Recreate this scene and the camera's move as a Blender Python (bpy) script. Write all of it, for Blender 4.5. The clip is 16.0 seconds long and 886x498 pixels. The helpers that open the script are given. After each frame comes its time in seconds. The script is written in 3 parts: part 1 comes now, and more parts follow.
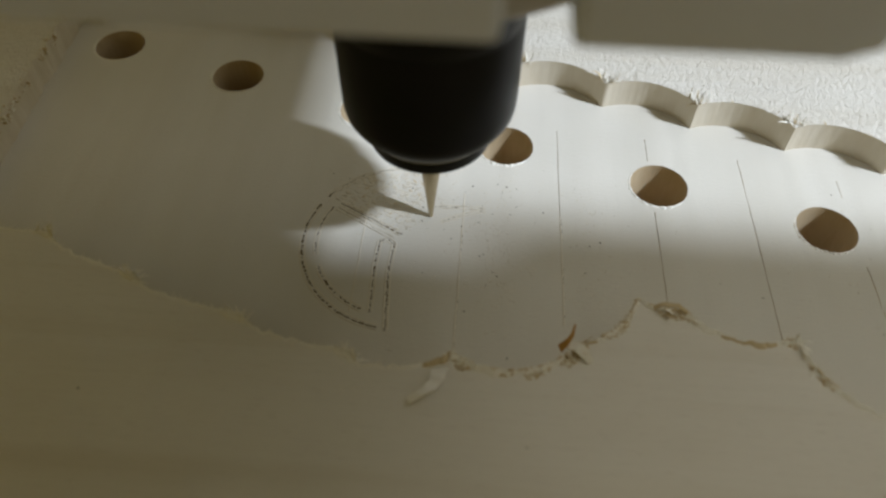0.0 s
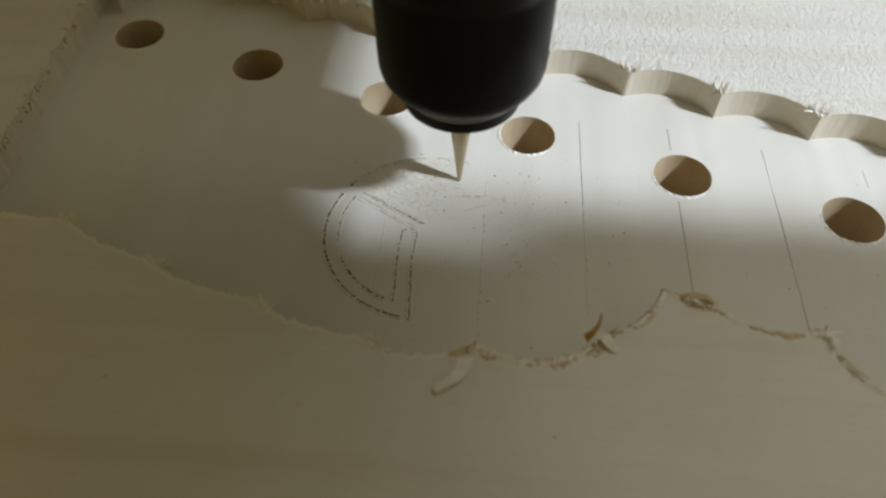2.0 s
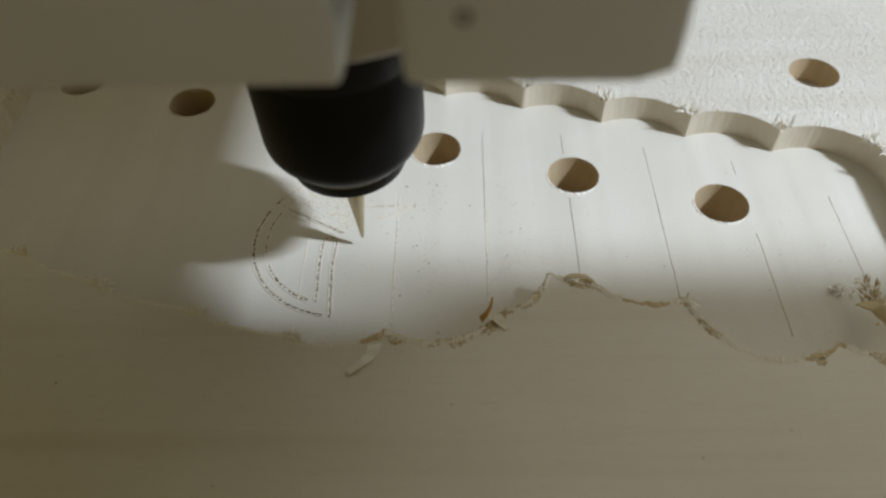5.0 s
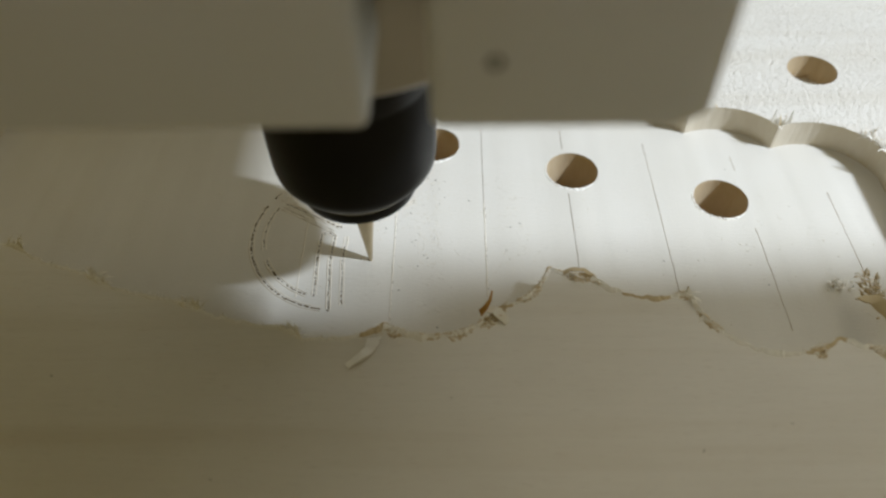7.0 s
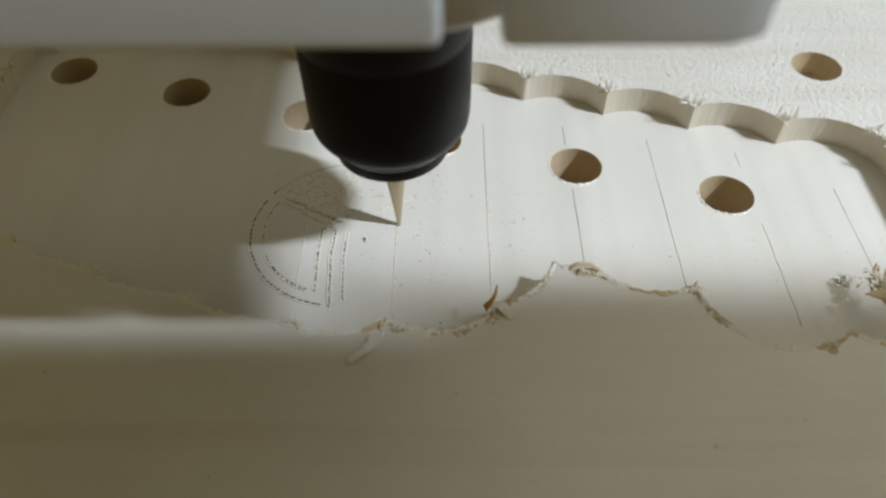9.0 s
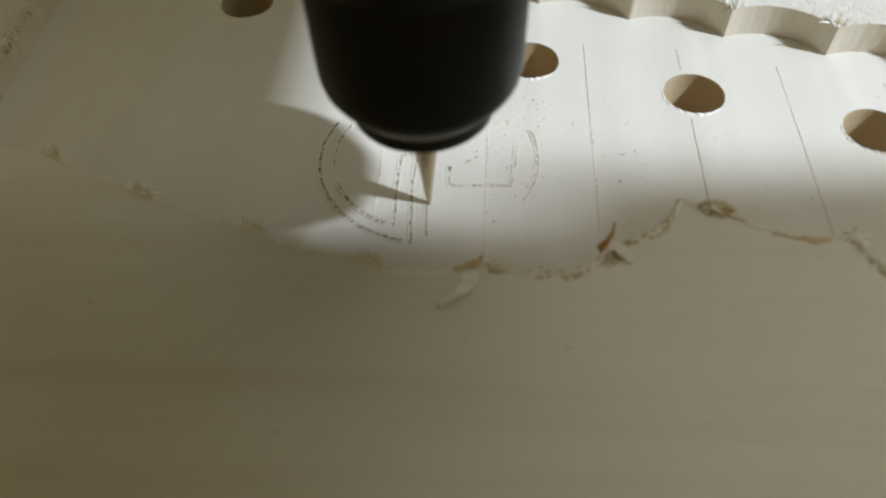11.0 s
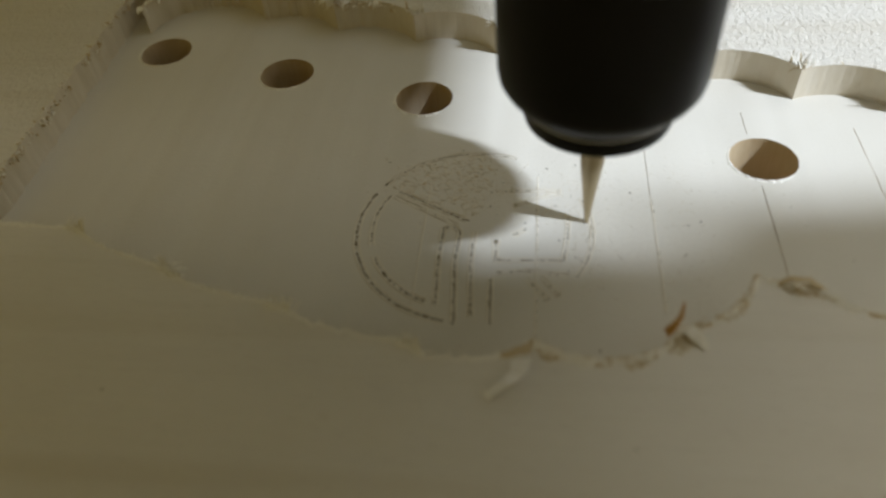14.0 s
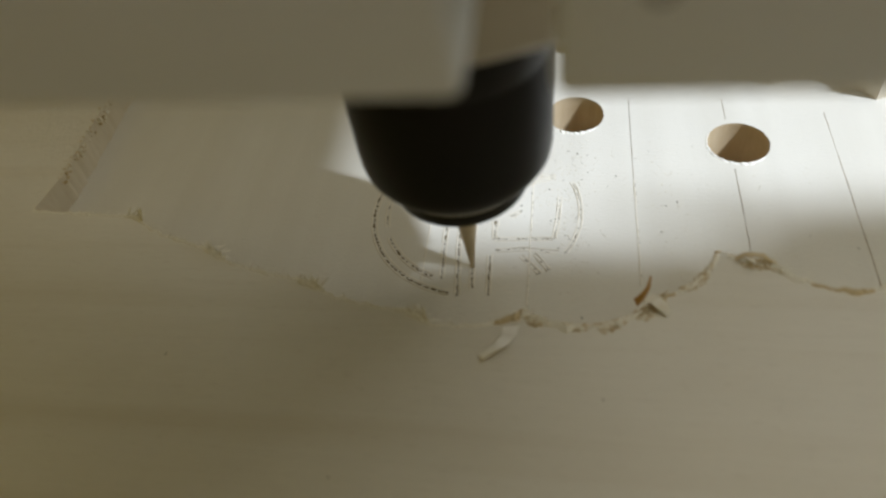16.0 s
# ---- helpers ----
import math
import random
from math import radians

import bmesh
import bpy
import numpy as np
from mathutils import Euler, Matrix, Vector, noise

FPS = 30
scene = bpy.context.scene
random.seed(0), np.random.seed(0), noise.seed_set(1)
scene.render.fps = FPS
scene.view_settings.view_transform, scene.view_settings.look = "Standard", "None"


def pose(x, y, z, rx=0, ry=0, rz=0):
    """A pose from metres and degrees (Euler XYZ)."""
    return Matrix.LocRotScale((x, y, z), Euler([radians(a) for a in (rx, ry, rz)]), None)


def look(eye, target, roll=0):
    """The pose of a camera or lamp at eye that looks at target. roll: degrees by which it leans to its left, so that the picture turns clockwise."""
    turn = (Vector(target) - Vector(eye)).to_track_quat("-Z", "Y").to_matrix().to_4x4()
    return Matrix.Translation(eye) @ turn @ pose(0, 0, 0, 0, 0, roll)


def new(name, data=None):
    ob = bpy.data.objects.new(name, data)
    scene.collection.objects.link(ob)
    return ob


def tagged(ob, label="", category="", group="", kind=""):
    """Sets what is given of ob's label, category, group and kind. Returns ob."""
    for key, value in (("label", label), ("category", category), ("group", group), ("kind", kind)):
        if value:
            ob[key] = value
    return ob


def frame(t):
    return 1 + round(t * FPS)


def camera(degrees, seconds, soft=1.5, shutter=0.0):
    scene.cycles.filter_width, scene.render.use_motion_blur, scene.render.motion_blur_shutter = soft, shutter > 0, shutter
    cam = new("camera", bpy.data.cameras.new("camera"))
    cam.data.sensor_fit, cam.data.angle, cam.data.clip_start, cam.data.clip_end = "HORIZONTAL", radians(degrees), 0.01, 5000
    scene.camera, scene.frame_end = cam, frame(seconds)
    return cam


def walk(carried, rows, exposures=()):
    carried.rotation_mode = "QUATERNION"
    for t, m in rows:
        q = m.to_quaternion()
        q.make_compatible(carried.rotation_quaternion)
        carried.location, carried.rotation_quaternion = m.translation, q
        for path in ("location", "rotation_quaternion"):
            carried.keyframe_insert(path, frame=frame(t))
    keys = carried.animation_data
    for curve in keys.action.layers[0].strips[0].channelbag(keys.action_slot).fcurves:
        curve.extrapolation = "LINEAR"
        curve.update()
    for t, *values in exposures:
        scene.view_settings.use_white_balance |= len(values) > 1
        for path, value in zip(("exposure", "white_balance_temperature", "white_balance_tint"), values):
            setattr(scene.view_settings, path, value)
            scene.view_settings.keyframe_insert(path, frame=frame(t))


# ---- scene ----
cam = camera(63.05, 16.0, soft=2.3)
cam.data.dof.use_dof = True
cam.data.dof.focus_distance = 0.125
cam.data.dof.aperture_fstop = 15.0

# seconds, place in metres, Euler degrees
PATH = [
    (0, 0.07572, -0.12140, 0.09169, 38.47, -0.38, 4.26),
    (0.5, 0.07451, -0.12093, 0.09043, 38.04, -0.37, 4.19),
    (1, 0.07357, -0.12042, 0.08851, 38.53, -0.12, 4.44),
    (1.5, 0.07343, -0.11943, 0.08742, 38.46, -0.36, 4.27),
    (2, 0.07323, -0.12167, 0.09093, 37.9, -0.01, 4.71),
    (2.5, 0.07667, -0.12039, 0.09499, 37.88, 0.83, 3.14),
    (3, 0.07715, -0.11981, 0.09585, 38.38, 1.62, 2.6),
    (3.5, 0.07704, -0.12321, 0.09954, 39.35, 2.24, 2.64),
    (4, 0.07777, -0.12194, 0.10152, 39.68, 2, 1.89),
    (4.5, 0.08095, -0.12975, 0.10080, 40.04, 1.57, 1.36),
    (4.7, 0.08553, -0.13258, 0.10024, 39.79, 1.55, 0.7),
    (7, 0.08475, -0.13424, 0.09793, 40.22, 0.98, 0.42),
    (7.5, 0.08503, -0.13408, 0.09742, 40.23, 1.07, 0.41),
    (8, 0.08478, -0.13358, 0.09685, 40.15, 0.84, 0.36),
    (8.2, 0.08423, -0.13354, 0.09607, 40.37, 0.6, 0.22),
    (10.3, 0.08012, -0.13593, 0.09386, 40.84, 0.4, 0.1),
    (10.5, 0.07573, -0.11961, 0.08070, 40.04, -0.01, 0.12),
    (11, 0.07382, -0.12700, 0.07976, 37.63, 1.42, 3.54),
    (11.5, 0.07301, -0.13546, 0.08115, 36.19, 1.54, 3.2),
    (12, 0.07532, -0.13390, 0.08322, 36.02, 0.9, 2.45),
    (12.5, 0.07674, -0.14520, 0.08126, 44.03, -0.81, 3.29),
    (13, 0.08690, -0.14848, 0.08884, 45.81, 1.13, 3.85),
    (13.2, 0.08841, -0.14668, 0.08738, 45.7, 1.35, 4.37),
    (13.5, 0.08948, -0.14475, 0.08722, 44.34, 1.61, 4.59),
    (13.8, 0.07546, -0.12832, 0.07924, 44, 2.31, 5.29),
    (14, 0.07325, -0.12037, 0.07316, 43.43, 4.2, 5.88),
    (14.5, 0.07989, -0.11243, 0.07981, 39.95, 5.93, 5.21),
    (15, 0.07916, -0.11520, 0.08168, 39.88, 6.63, 5.7),
    (15.5, 0.07914, -0.11940, 0.08413, 40.46, 7.57, 6.67),
    (16, 0.07905, -0.12765, 0.08578, 40.4, 6.68, 6.91),
]
EXPOSURES = [(0, -0.2), (0.5, -0.1), (1.0, 0.05), (1.5, 0.0), (2.0, -0.15), (2.5, -0.03), (3.0, -0.18), (3.5, -0.12), (4.0, -0.25), (4.7, -0.37), (7.0, -0.1), (7.5, -0.24), (8.2, -0.25), (10.3, -0.3), (10.5, -0.3), (11.0, -0.08), (11.5, -0.02), (12.0, 0.05), (12.5, -0.15), (13.0, -0.28), (13.5, -0.18), (14.0, 0.08), (14.5, 0.2), (15.0, 0.15), (16, 0.12)]
walk(cam, [(t, pose(x, y, z, a, b, c)) for t, x, y, z, a, b, c in PATH], EXPOSURES)

# ---- light ----
world = bpy.data.worlds.new("world")
scene.world = world
world.use_nodes = True
background = world.node_tree.nodes["Background"]
background.inputs["Color"].default_value = (1.0, 0.79, 0.24, 1)
background.inputs["Strength"].default_value = 0.194


def area_lamp(name, eye, target, width, height, watts, colour):
    data = bpy.data.lights.new(name, "AREA")
    data.shape, data.size, data.size_y = "RECTANGLE", width, height
    data.energy, data.color = watts, colour
    ob = new(name, data)
    ob.matrix_world = look(eye, target)
    return ob


area_lamp("work_lamp", (0.863, -0.293, 0.885), (0.075, -0.045, 0), 0.038, 0.140, 22.3, (0.73, 0.83, 1.0))
# Soft fill from behind right, added without any known source there.
area_lamp("back_fill", (0.52, 0.55, 0.82), (0.09, -0.07, 0), 0.75, 0.60, 3.0, (0.97, 0.95, 0.90))

# ---- materials ----
MM = 0.001


class Nodes:
    """A small builder of node materials."""

    def __init__(self, name):
        self.mat = bpy.data.materials.new(name)
        self.mat.use_nodes = True
        self.tree = self.mat.node_tree
        self.bsdf = self.tree.nodes["Principled BSDF"]
        self.coord = self.tree.nodes.new("ShaderNodeTexCoord").outputs["Object"]

    def link(self, a, b):
        self.tree.links.new(a, b)

    def mapping(self, scale):
        node = self.tree.nodes.new("ShaderNodeMapping")
        node.inputs["Scale"].default_value = scale
        self.link(self.coord, node.inputs["Vector"])
        return node.outputs["Vector"]

    def noise(self, scale, detail=4.0, rough=0.55, stretch=(1, 1, 1)):
        node = self.tree.nodes.new("ShaderNodeTexNoise")
        node.inputs["Scale"].default_value = scale
        node.inputs["Detail"].default_value = detail
        node.inputs["Roughness"].default_value = rough
        self.link(self.mapping(stretch), node.inputs["Vector"])
        return node.outputs["Fac"]

    def ramp(self, value, stops):
        node = self.tree.nodes.new("ShaderNodeValToRGB")
        ramp = node.color_ramp
        while len(ramp.elements) < len(stops):
            ramp.elements.new(0.5)
        for element, (at, colour) in zip(ramp.elements, stops):
            element.position, element.color = at, (*colour, 1)
        self.link(value, node.inputs["Fac"])
        return node.outputs["Color"]

    def mix(self, fac, a, b, blend="MIX"):
        node = self.tree.nodes.new("ShaderNodeMix")
        node.data_type, node.blend_type = "RGBA", blend
        if isinstance(fac, float):
            node.inputs[0].default_value = fac
        else:
            self.link(fac, node.inputs[0])
        for value, socket in ((a, node.inputs[6]), (b, node.inputs[7])):
            if isinstance(value, tuple):
                socket.default_value = (*value, 1)
            else:
                self.link(value, socket)
        return node.outputs[2]

    def towards_back(self):
        """0 on the smooth near face of the board, 1 on its rough-sawn far side."""
        split = self.tree.nodes.new("ShaderNodeSeparateXYZ")
        self.link(self.coord, split.inputs[0])
        span_of = self.tree.nodes.new("ShaderNodeMapRange")
        span_of.inputs["From Min"].default_value, span_of.inputs["From Max"].default_value = -0.055, -0.02
        self.link(split.outputs["Y"], span_of.inputs["Value"])
        return span_of.outputs["Result"]

    def bump(self, height, strength, distance, before=None):
        node = self.tree.nodes.new("ShaderNodeBump")
        node.inputs["Strength"].default_value = strength
        node.inputs["Distance"].default_value = distance
        self.link(height, node.inputs["Height"])
        if before is not None:
            self.link(before, node.inputs["Normal"])
        return node.outputs["Normal"]

    def done(self, colour, rough, metal=0.0, normal=None, specular=0.5):
        for value, key in ((colour, "Base Color"), (rough, "Roughness")):
            socket = self.bsdf.inputs[key]
            if isinstance(value, tuple):
                socket.default_value = (*value, 1)
            elif isinstance(value, float):
                socket.default_value = value
            else:
                self.link(value, socket)
        self.bsdf.inputs["Metallic"].default_value = metal
        self.bsdf.inputs["Specular IOR Level"].default_value = specular
        if normal is not None:
            self.link(normal, self.bsdf.inputs["Normal"])
        return self.mat


def planed_wood():
    n = Nodes("planed_wood")
    grain = n.noise(1.0, 6, 0.6, (90, 1500, 500))
    fine = n.noise(1.0, 3, 0.6, (400, 5200, 900))
    blotch = n.noise(38, 3)
    colour = n.mix(grain, (0.77, 0.725, 0.63), (0.68, 0.63, 0.53))
    colour = n.mix(n.ramp(fine, [(0.60, (0, 0, 0)), (0.72, (0.55, 0.55, 0.55))]), colour, (0.46, 0.39, 0.29))
    colour = n.mix(0.35, colour, n.ramp(blotch, [(0.3, (0.66, 0.61, 0.52)), (0.7, (0.80, 0.755, 0.66))]))
    years = n.noise(1.0, 3, 0.55, (5, 150, 40))
    colour = n.mix(n.ramp(years, [(0.48, (0, 0, 0)), (0.70, (0.28, 0.28, 0.28))]), colour, (0.56, 0.48, 0.34))
    pits = n.noise(1.0, 5, 0.7, (900, 620, 700))
    normal = n.bump(fine, 0.30, 0.00012)
    normal = n.bump(n.mix(n.towards_back(), (0.5, 0.5, 0.5), n.ramp(pits, [(0.30, (0, 0, 0)), (0.58, (1, 1, 1))])), 0.6, 0.0004, normal)
    return n.done(colour, 0.72, 0.0, normal, 0.25)


def milled_wood():
    n = Nodes("milled_wood")
    bands = n.noise(1.0, 1.5, 0.45, (105, 3, 20))
    fibre = n.noise(1.0, 5, 0.65, (700, 2600, 900))
    blotch = n.noise(55, 3)
    colour = n.mix(blotch, (0.71, 0.67, 0.585), (0.64, 0.60, 0.505))
    colour = n.mix(n.ramp(bands, [(0.35, (0, 0, 0)), (0.75, (0.5, 0.5, 0.5))]), colour, (0.62, 0.575, 0.48))
    colour = n.mix(n.ramp(fibre, [(0.66, (0, 0, 0)), (0.80, (0.45, 0.45, 0.45))]), colour, (0.48, 0.40, 0.27))
    normal = n.bump(bands, 0.75, 0.0011)
    normal = n.bump(fibre, 0.30, 0.00015, normal)
    normal = n.bump(n.noise(1500, 4, 0.7), 0.22, 0.00018, normal)
    return n.done(colour, 0.70, 0.0, normal, 0.25)


def cut_wood(name, light, dark):
    n = Nodes(name)
    streak = n.noise(1.0, 4, 0.6, (900, 900, 160))
    cloud = n.noise(220, 3)
    colour = n.mix(streak, light, dark)
    colour = n.mix(n.ramp(cloud, [(0.45, (0, 0, 0)), (0.75, (0.5, 0.5, 0.5))]), colour, dark)
    normal = n.bump(streak, 0.22, 0.00025)
    normal = n.bump(n.noise(900, 4, 0.65), 0.25, 0.0002, normal)
    return n.done(colour, 0.8, 0.0, normal, 0.2)


def chip_wood(name, light, dark):
    n = Nodes(name)
    fac = n.noise(700, 4, 0.6)
    normal = n.bump(fac, 0.3, 0.0002)
    return n.done(n.mix(fac, light, dark), 0.8, 0.0, normal, 0.2)


def black_steel():
    n = Nodes("black_oxide_steel")
    wear = n.noise(160, 5, 0.6)
    colour = n.mix(wear, (0.003, 0.003, 0.003), (0.007, 0.007, 0.006))
    rough = n.ramp(n.noise(60, 4), [(0.3, (0.30, 0.30, 0.30)), (0.7, (0.44, 0.44, 0.44))])
    return n.done(colour, rough, 0.0, n.bump(n.noise(1400, 3), 0.05, 0.0001), 0.16)


def bare_metal(name, a, b, rough, stretch):
    n = Nodes(name)
    brushed = n.noise(1.0, 5, 0.6, stretch)
    return n.done(n.mix(brushed, a, b), rough, 0.75, n.bump(brushed, 0.08, 0.0001))


def painted_metal():
    n = Nodes("anodised_aluminium")
    cloud = n.noise(45, 4)
    colour = n.mix(cloud, (0.62, 0.65, 0.65), (0.70, 0.73, 0.73))
    return n.done(colour, 0.55, 0.05, n.bump(n.noise(2200, 3), 0.12, 0.0001))


WOOD_TOP, WOOD_FLOOR = planed_wood(), milled_wood()
WOOD_WALL = cut_wood("milled_wall_wood", (0.74, 0.68, 0.56), (0.63, 0.55, 0.41))
WOOD_CUT = cut_wood("drilled_wood", (0.64, 0.52, 0.34), (0.50, 0.37, 0.21))
FUZZ = chip_wood("pale_fibre", (0.86, 0.83, 0.74), (0.78, 0.72, 0.60))
FUZZ_BROWN = chip_wood("brown_fibre", (0.66, 0.54, 0.34), (0.54, 0.42, 0.24))
SPLINTER = chip_wood("orange_splinter", (0.60, 0.36, 0.12), (0.45, 0.23, 0.07))
SCORCH = chip_wood("scorched_fibre", (0.20, 0.15, 0.07), (0.09, 0.065, 0.03))
SHAVING = chip_wood("fresh_shaving", (0.88, 0.85, 0.78), (0.82, 0.78, 0.70))
DUST = chip_wood("wood_dust", (0.76, 0.71, 0.60), (0.62, 0.55, 0.42))
BLACK = black_steel()
RING = bare_metal("bright_steel", (0.55, 0.55, 0.53), (0.40, 0.40, 0.38), 0.25, (300, 300, 4000))
CARBIDE = bare_metal("coated_carbide", (0.62, 0.53, 0.36), (0.48, 0.40, 0.26), 0.34, (2500, 2500, 300))
SPINDLE = bare_metal("turned_aluminium", (0.46, 0.43, 0.36), (0.38, 0.35, 0.29), 0.42, (200, 200, 5000))
CLAMP = painted_metal()
BED = chip_wood("bed_board", (0.22, 0.14, 0.07), (0.15, 0.09, 0.045))

# ---- mesh helpers ----


def mesh_from(bm, name, material, smooth=None):
    bmesh.ops.recalc_face_normals(bm, faces=bm.faces)
    mesh = bpy.data.meshes.new(name)
    bm.to_mesh(mesh)
    bm.free()
    for m in material if isinstance(material, (list, tuple)) else (material,):
        mesh.materials.append(m)
    if smooth is not None:
        mesh.shade_smooth()
        mesh.set_sharp_from_angle(angle=radians(smooth))
    return mesh


def part(name, bm, material, parent=None, label="", smooth=None):
    ob = new(name, mesh_from(bm, name, material, smooth))
    ob.parent = parent
    return tagged(ob, label)


def slab(loops, z0, z1):
    """A flat solid in millimetres from its outer loop and the loops of its openings."""
    curve = bpy.data.curves.new("outline", "CURVE")
    curve.dimensions, curve.fill_mode, curve.extrude = "2D", "BOTH", (z1 - z0) / 2 * MM
    for loop in loops:
        spline = curve.splines.new("POLY")
        spline.points.add(len(loop) - 1)
        for point, (x, y) in zip(spline.points, loop):
            point.co = (x * MM, y * MM, 0, 1)
        spline.use_cyclic_u = True
    ob = new("outline", curve)
    mesh = bpy.data.meshes.new_from_object(ob.evaluated_get(bpy.context.evaluated_depsgraph_get()))
    bm = bmesh.new()
    bm.from_mesh(mesh)
    bpy.data.objects.remove(ob)
    bpy.data.curves.remove(curve)
    bpy.data.meshes.remove(mesh)
    bmesh.ops.remove_doubles(bm, verts=bm.verts, dist=2e-6)
    bmesh.ops.translate(bm, vec=(0, 0, (z0 + z1) / 2 * MM), verts=bm.verts)
    for face in bm.faces:
        face.material_index = 0 if abs(face.normal.z) > 0.5 else 1
    return bm


def lathe(profile, steps=96):
    """A turned solid from (radius, height) in millimetres."""
    bm = bmesh.new()
    rings = []
    for r, z in profile:
        if r < 1e-6:
            rings.append([bm.verts.new((0, 0, z * MM))])
        else:
            rings.append([bm.verts.new((r * MM * math.cos(2 * math.pi * i / steps), r * MM * math.sin(2 * math.pi * i / steps), z * MM))
                          for i in range(steps)])
    for low, high in zip(rings, rings[1:]):
        for i in range(steps):
            j = (i + 1) % steps
            ring = [low[i % len(low)], low[j % len(low)], high[j % len(high)], high[i % len(high)]]
            corners = []
            for v in ring:
                if v not in corners:
                    corners.append(v)
            if len(corners) > 2:
                bm.faces.new(corners)
    return bm


def box(x0, x1, y0, y1, z0, z1, bevel=0.0, segments=3):
    bm = bmesh.new()
    bmesh.ops.create_cube(bm, size=1)
    for v in bm.verts:
        v.co = Vector((x0 + (v.co.x + 0.5) * (x1 - x0), y0 + (v.co.y + 0.5) * (y1 - y0), z0 + (v.co.z + 0.5) * (z1 - z0))) * MM
    if bevel:
        bmesh.ops.bevel(bm, geom=bm.edges[:], offset=bevel * MM, segments=segments, affect="EDGES", profile=0.5)
    return bm


def circle(cx, cy, r, n=64, jitter=0.0):
    return [(cx + (r + random.uniform(-jitter, jitter)) * math.cos(2 * math.pi * i / n), cy + (r + random.uniform(-jitter, jitter)) * math.sin(2 * math.pi * i / n))
            for i in range(n)]


# ---- the board: a wide pocket milled in strips with a round cutter ----
DEPTH = 5.67          # of the pocket
CUTTER = 12.7         # radius of the surfacing cutter
STEP = 16.25          # from strip to strip
SLOPE = math.tan(radians(16.2))
BACK_X = [87.9 + STEP * k for k in range(-5, 5)]
BACK_Y = [-18.3 - STEP * SLOPE * k for k in range(-5, 5)]
FRONT = [(66.0, -61.1), (81.0, -60.8), (87.9, -56.2), (105.9, -49.2),
         (116.1, -53.7), (134.3, -64.0), (149.5, -63.3), (153.0, -60.0)]
LEFT, RIGHT = -10.9, 165.4


def back_edge(x):
    tops = [y + math.sqrt(CUTTER ** 2 - (x - cx) ** 2) for cx, y in zip(BACK_X, BACK_Y) if abs(x - cx) < CUTTER]
    return max(tops) if tops else BACK_Y[0] + 9.5


SOFT_FRONT = [(-14, -53.4), (9.9, -54.8), (25.8, -61.9), (42.5, -67.3), (59.3, -72.3), (66.0, -73.8)]   # where the cutter's sweeps meet


def front_edge(x):
    if x < 66:
        for (x0, y0), (x1, y1) in zip(SOFT_FRONT, SOFT_FRONT[1:]):
            if x <= x1:
                u = max(0.0, (x - x0) / (x1 - x0))
                return y0 + (y1 - y0) * u - (0.0 if x1 < 10 else 3.2) * u * (1 - u) ** 2 * 2
    ends = [y - math.sqrt(CUTTER ** 2 - (x - cx) ** 2) for cx, y in FRONT if abs(x - cx) < CUTTER]
    return min(ends) if ends else -44.0


def wander(x, scale, amount, seed=0.0):
    return noise.noise(Vector((x * scale, seed, 3.1))) * amount


def span(a, b, step):
    n = max(1, round((b - a) / step))
    return [a + (b - a) * i / n for i in range(n + 1)]


def pocket_outline():
    back = [(x, back_edge(x) + wander(x, 2.1, 0.10) + max(0.0, min(1.0, (46 - x) / 12)) * (wander(x, 0.8, 0.7, 6) + wander(x, 2.6, 0.5, 7))) for x in span(LEFT + 1.0, RIGHT - 0.1, 0.4)]
    y_top, y_low = back[0][1] - 1.0, -46.0
    n = int((y_top - y_low) / 0.5)
    side = [(LEFT + 2.4 * (1 - i / n) + wander(y_low + (y_top - y_low) * i / n, 0.25, 0.6, 5) + wander(i * 0.5, 0.8, 0.35, 8) + wander(i * 0.5, 2.3, 0.15, 9), y_low + (y_top - y_low) * i / n) for i in range(n)]
    front = [(x, front_edge(x) + wander(x, 0.9, 0.55, 2) + wander(x, 3.3, 0.25, 4)) for x in span(LEFT + 1.2, RIGHT - 0.6, 0.4)]
    return back, side, front


BACK_LINE, SIDE_LINE, FRONT_LINE = pocket_outline()
POCKET = BACK_LINE + FRONT_LINE[::-1] + SIDE_LINE
HOLES = [(26.86 * k, -7.905 * k) for k in range(6)]
HOLE_R = 5.02
FAR_HOLE = (159.3, -7.8)

board = tagged(new("wooden_board"), "pale wooden board with a scalloped milled pocket and drilled holes", "wood board")
OUTER = [(-150, -190), (330, -190), (330, 190), (-150, 190)]
top_layer = slab([OUTER, POCKET, circle(*FAR_HOLE, HOLE_R, 64, 0.06)], -0.03, DEPTH)
for face in top_layer.faces:
    centre = face.calc_center_median() / MM
    if face.material_index and math.hypot(centre.x - FAR_HOLE[0], centre.y - FAR_HOLE[1]) < HOLE_R + 0.5:
        face.material_index = 2
part("top_layer", top_layer, (WOOD_TOP, WOOD_WALL, WOOD_CUT), board, "planed upper face with fine straight grain", smooth=50)


def groove(x, y0, y1):
    """A thin incised line along y, with a slightly uneven course."""
    ys = span(y0, y1, 1.0)
    left = [(x + wander(y, 0.5, 0.10, x) - 0.025 - 0.045 * random.random(), y) for y in ys]
    right = [(x + wander(y, 0.5, 0.10, x) + 0.025 + 0.045 * random.random(), y) for y in ys]
    return left + right[::-1]


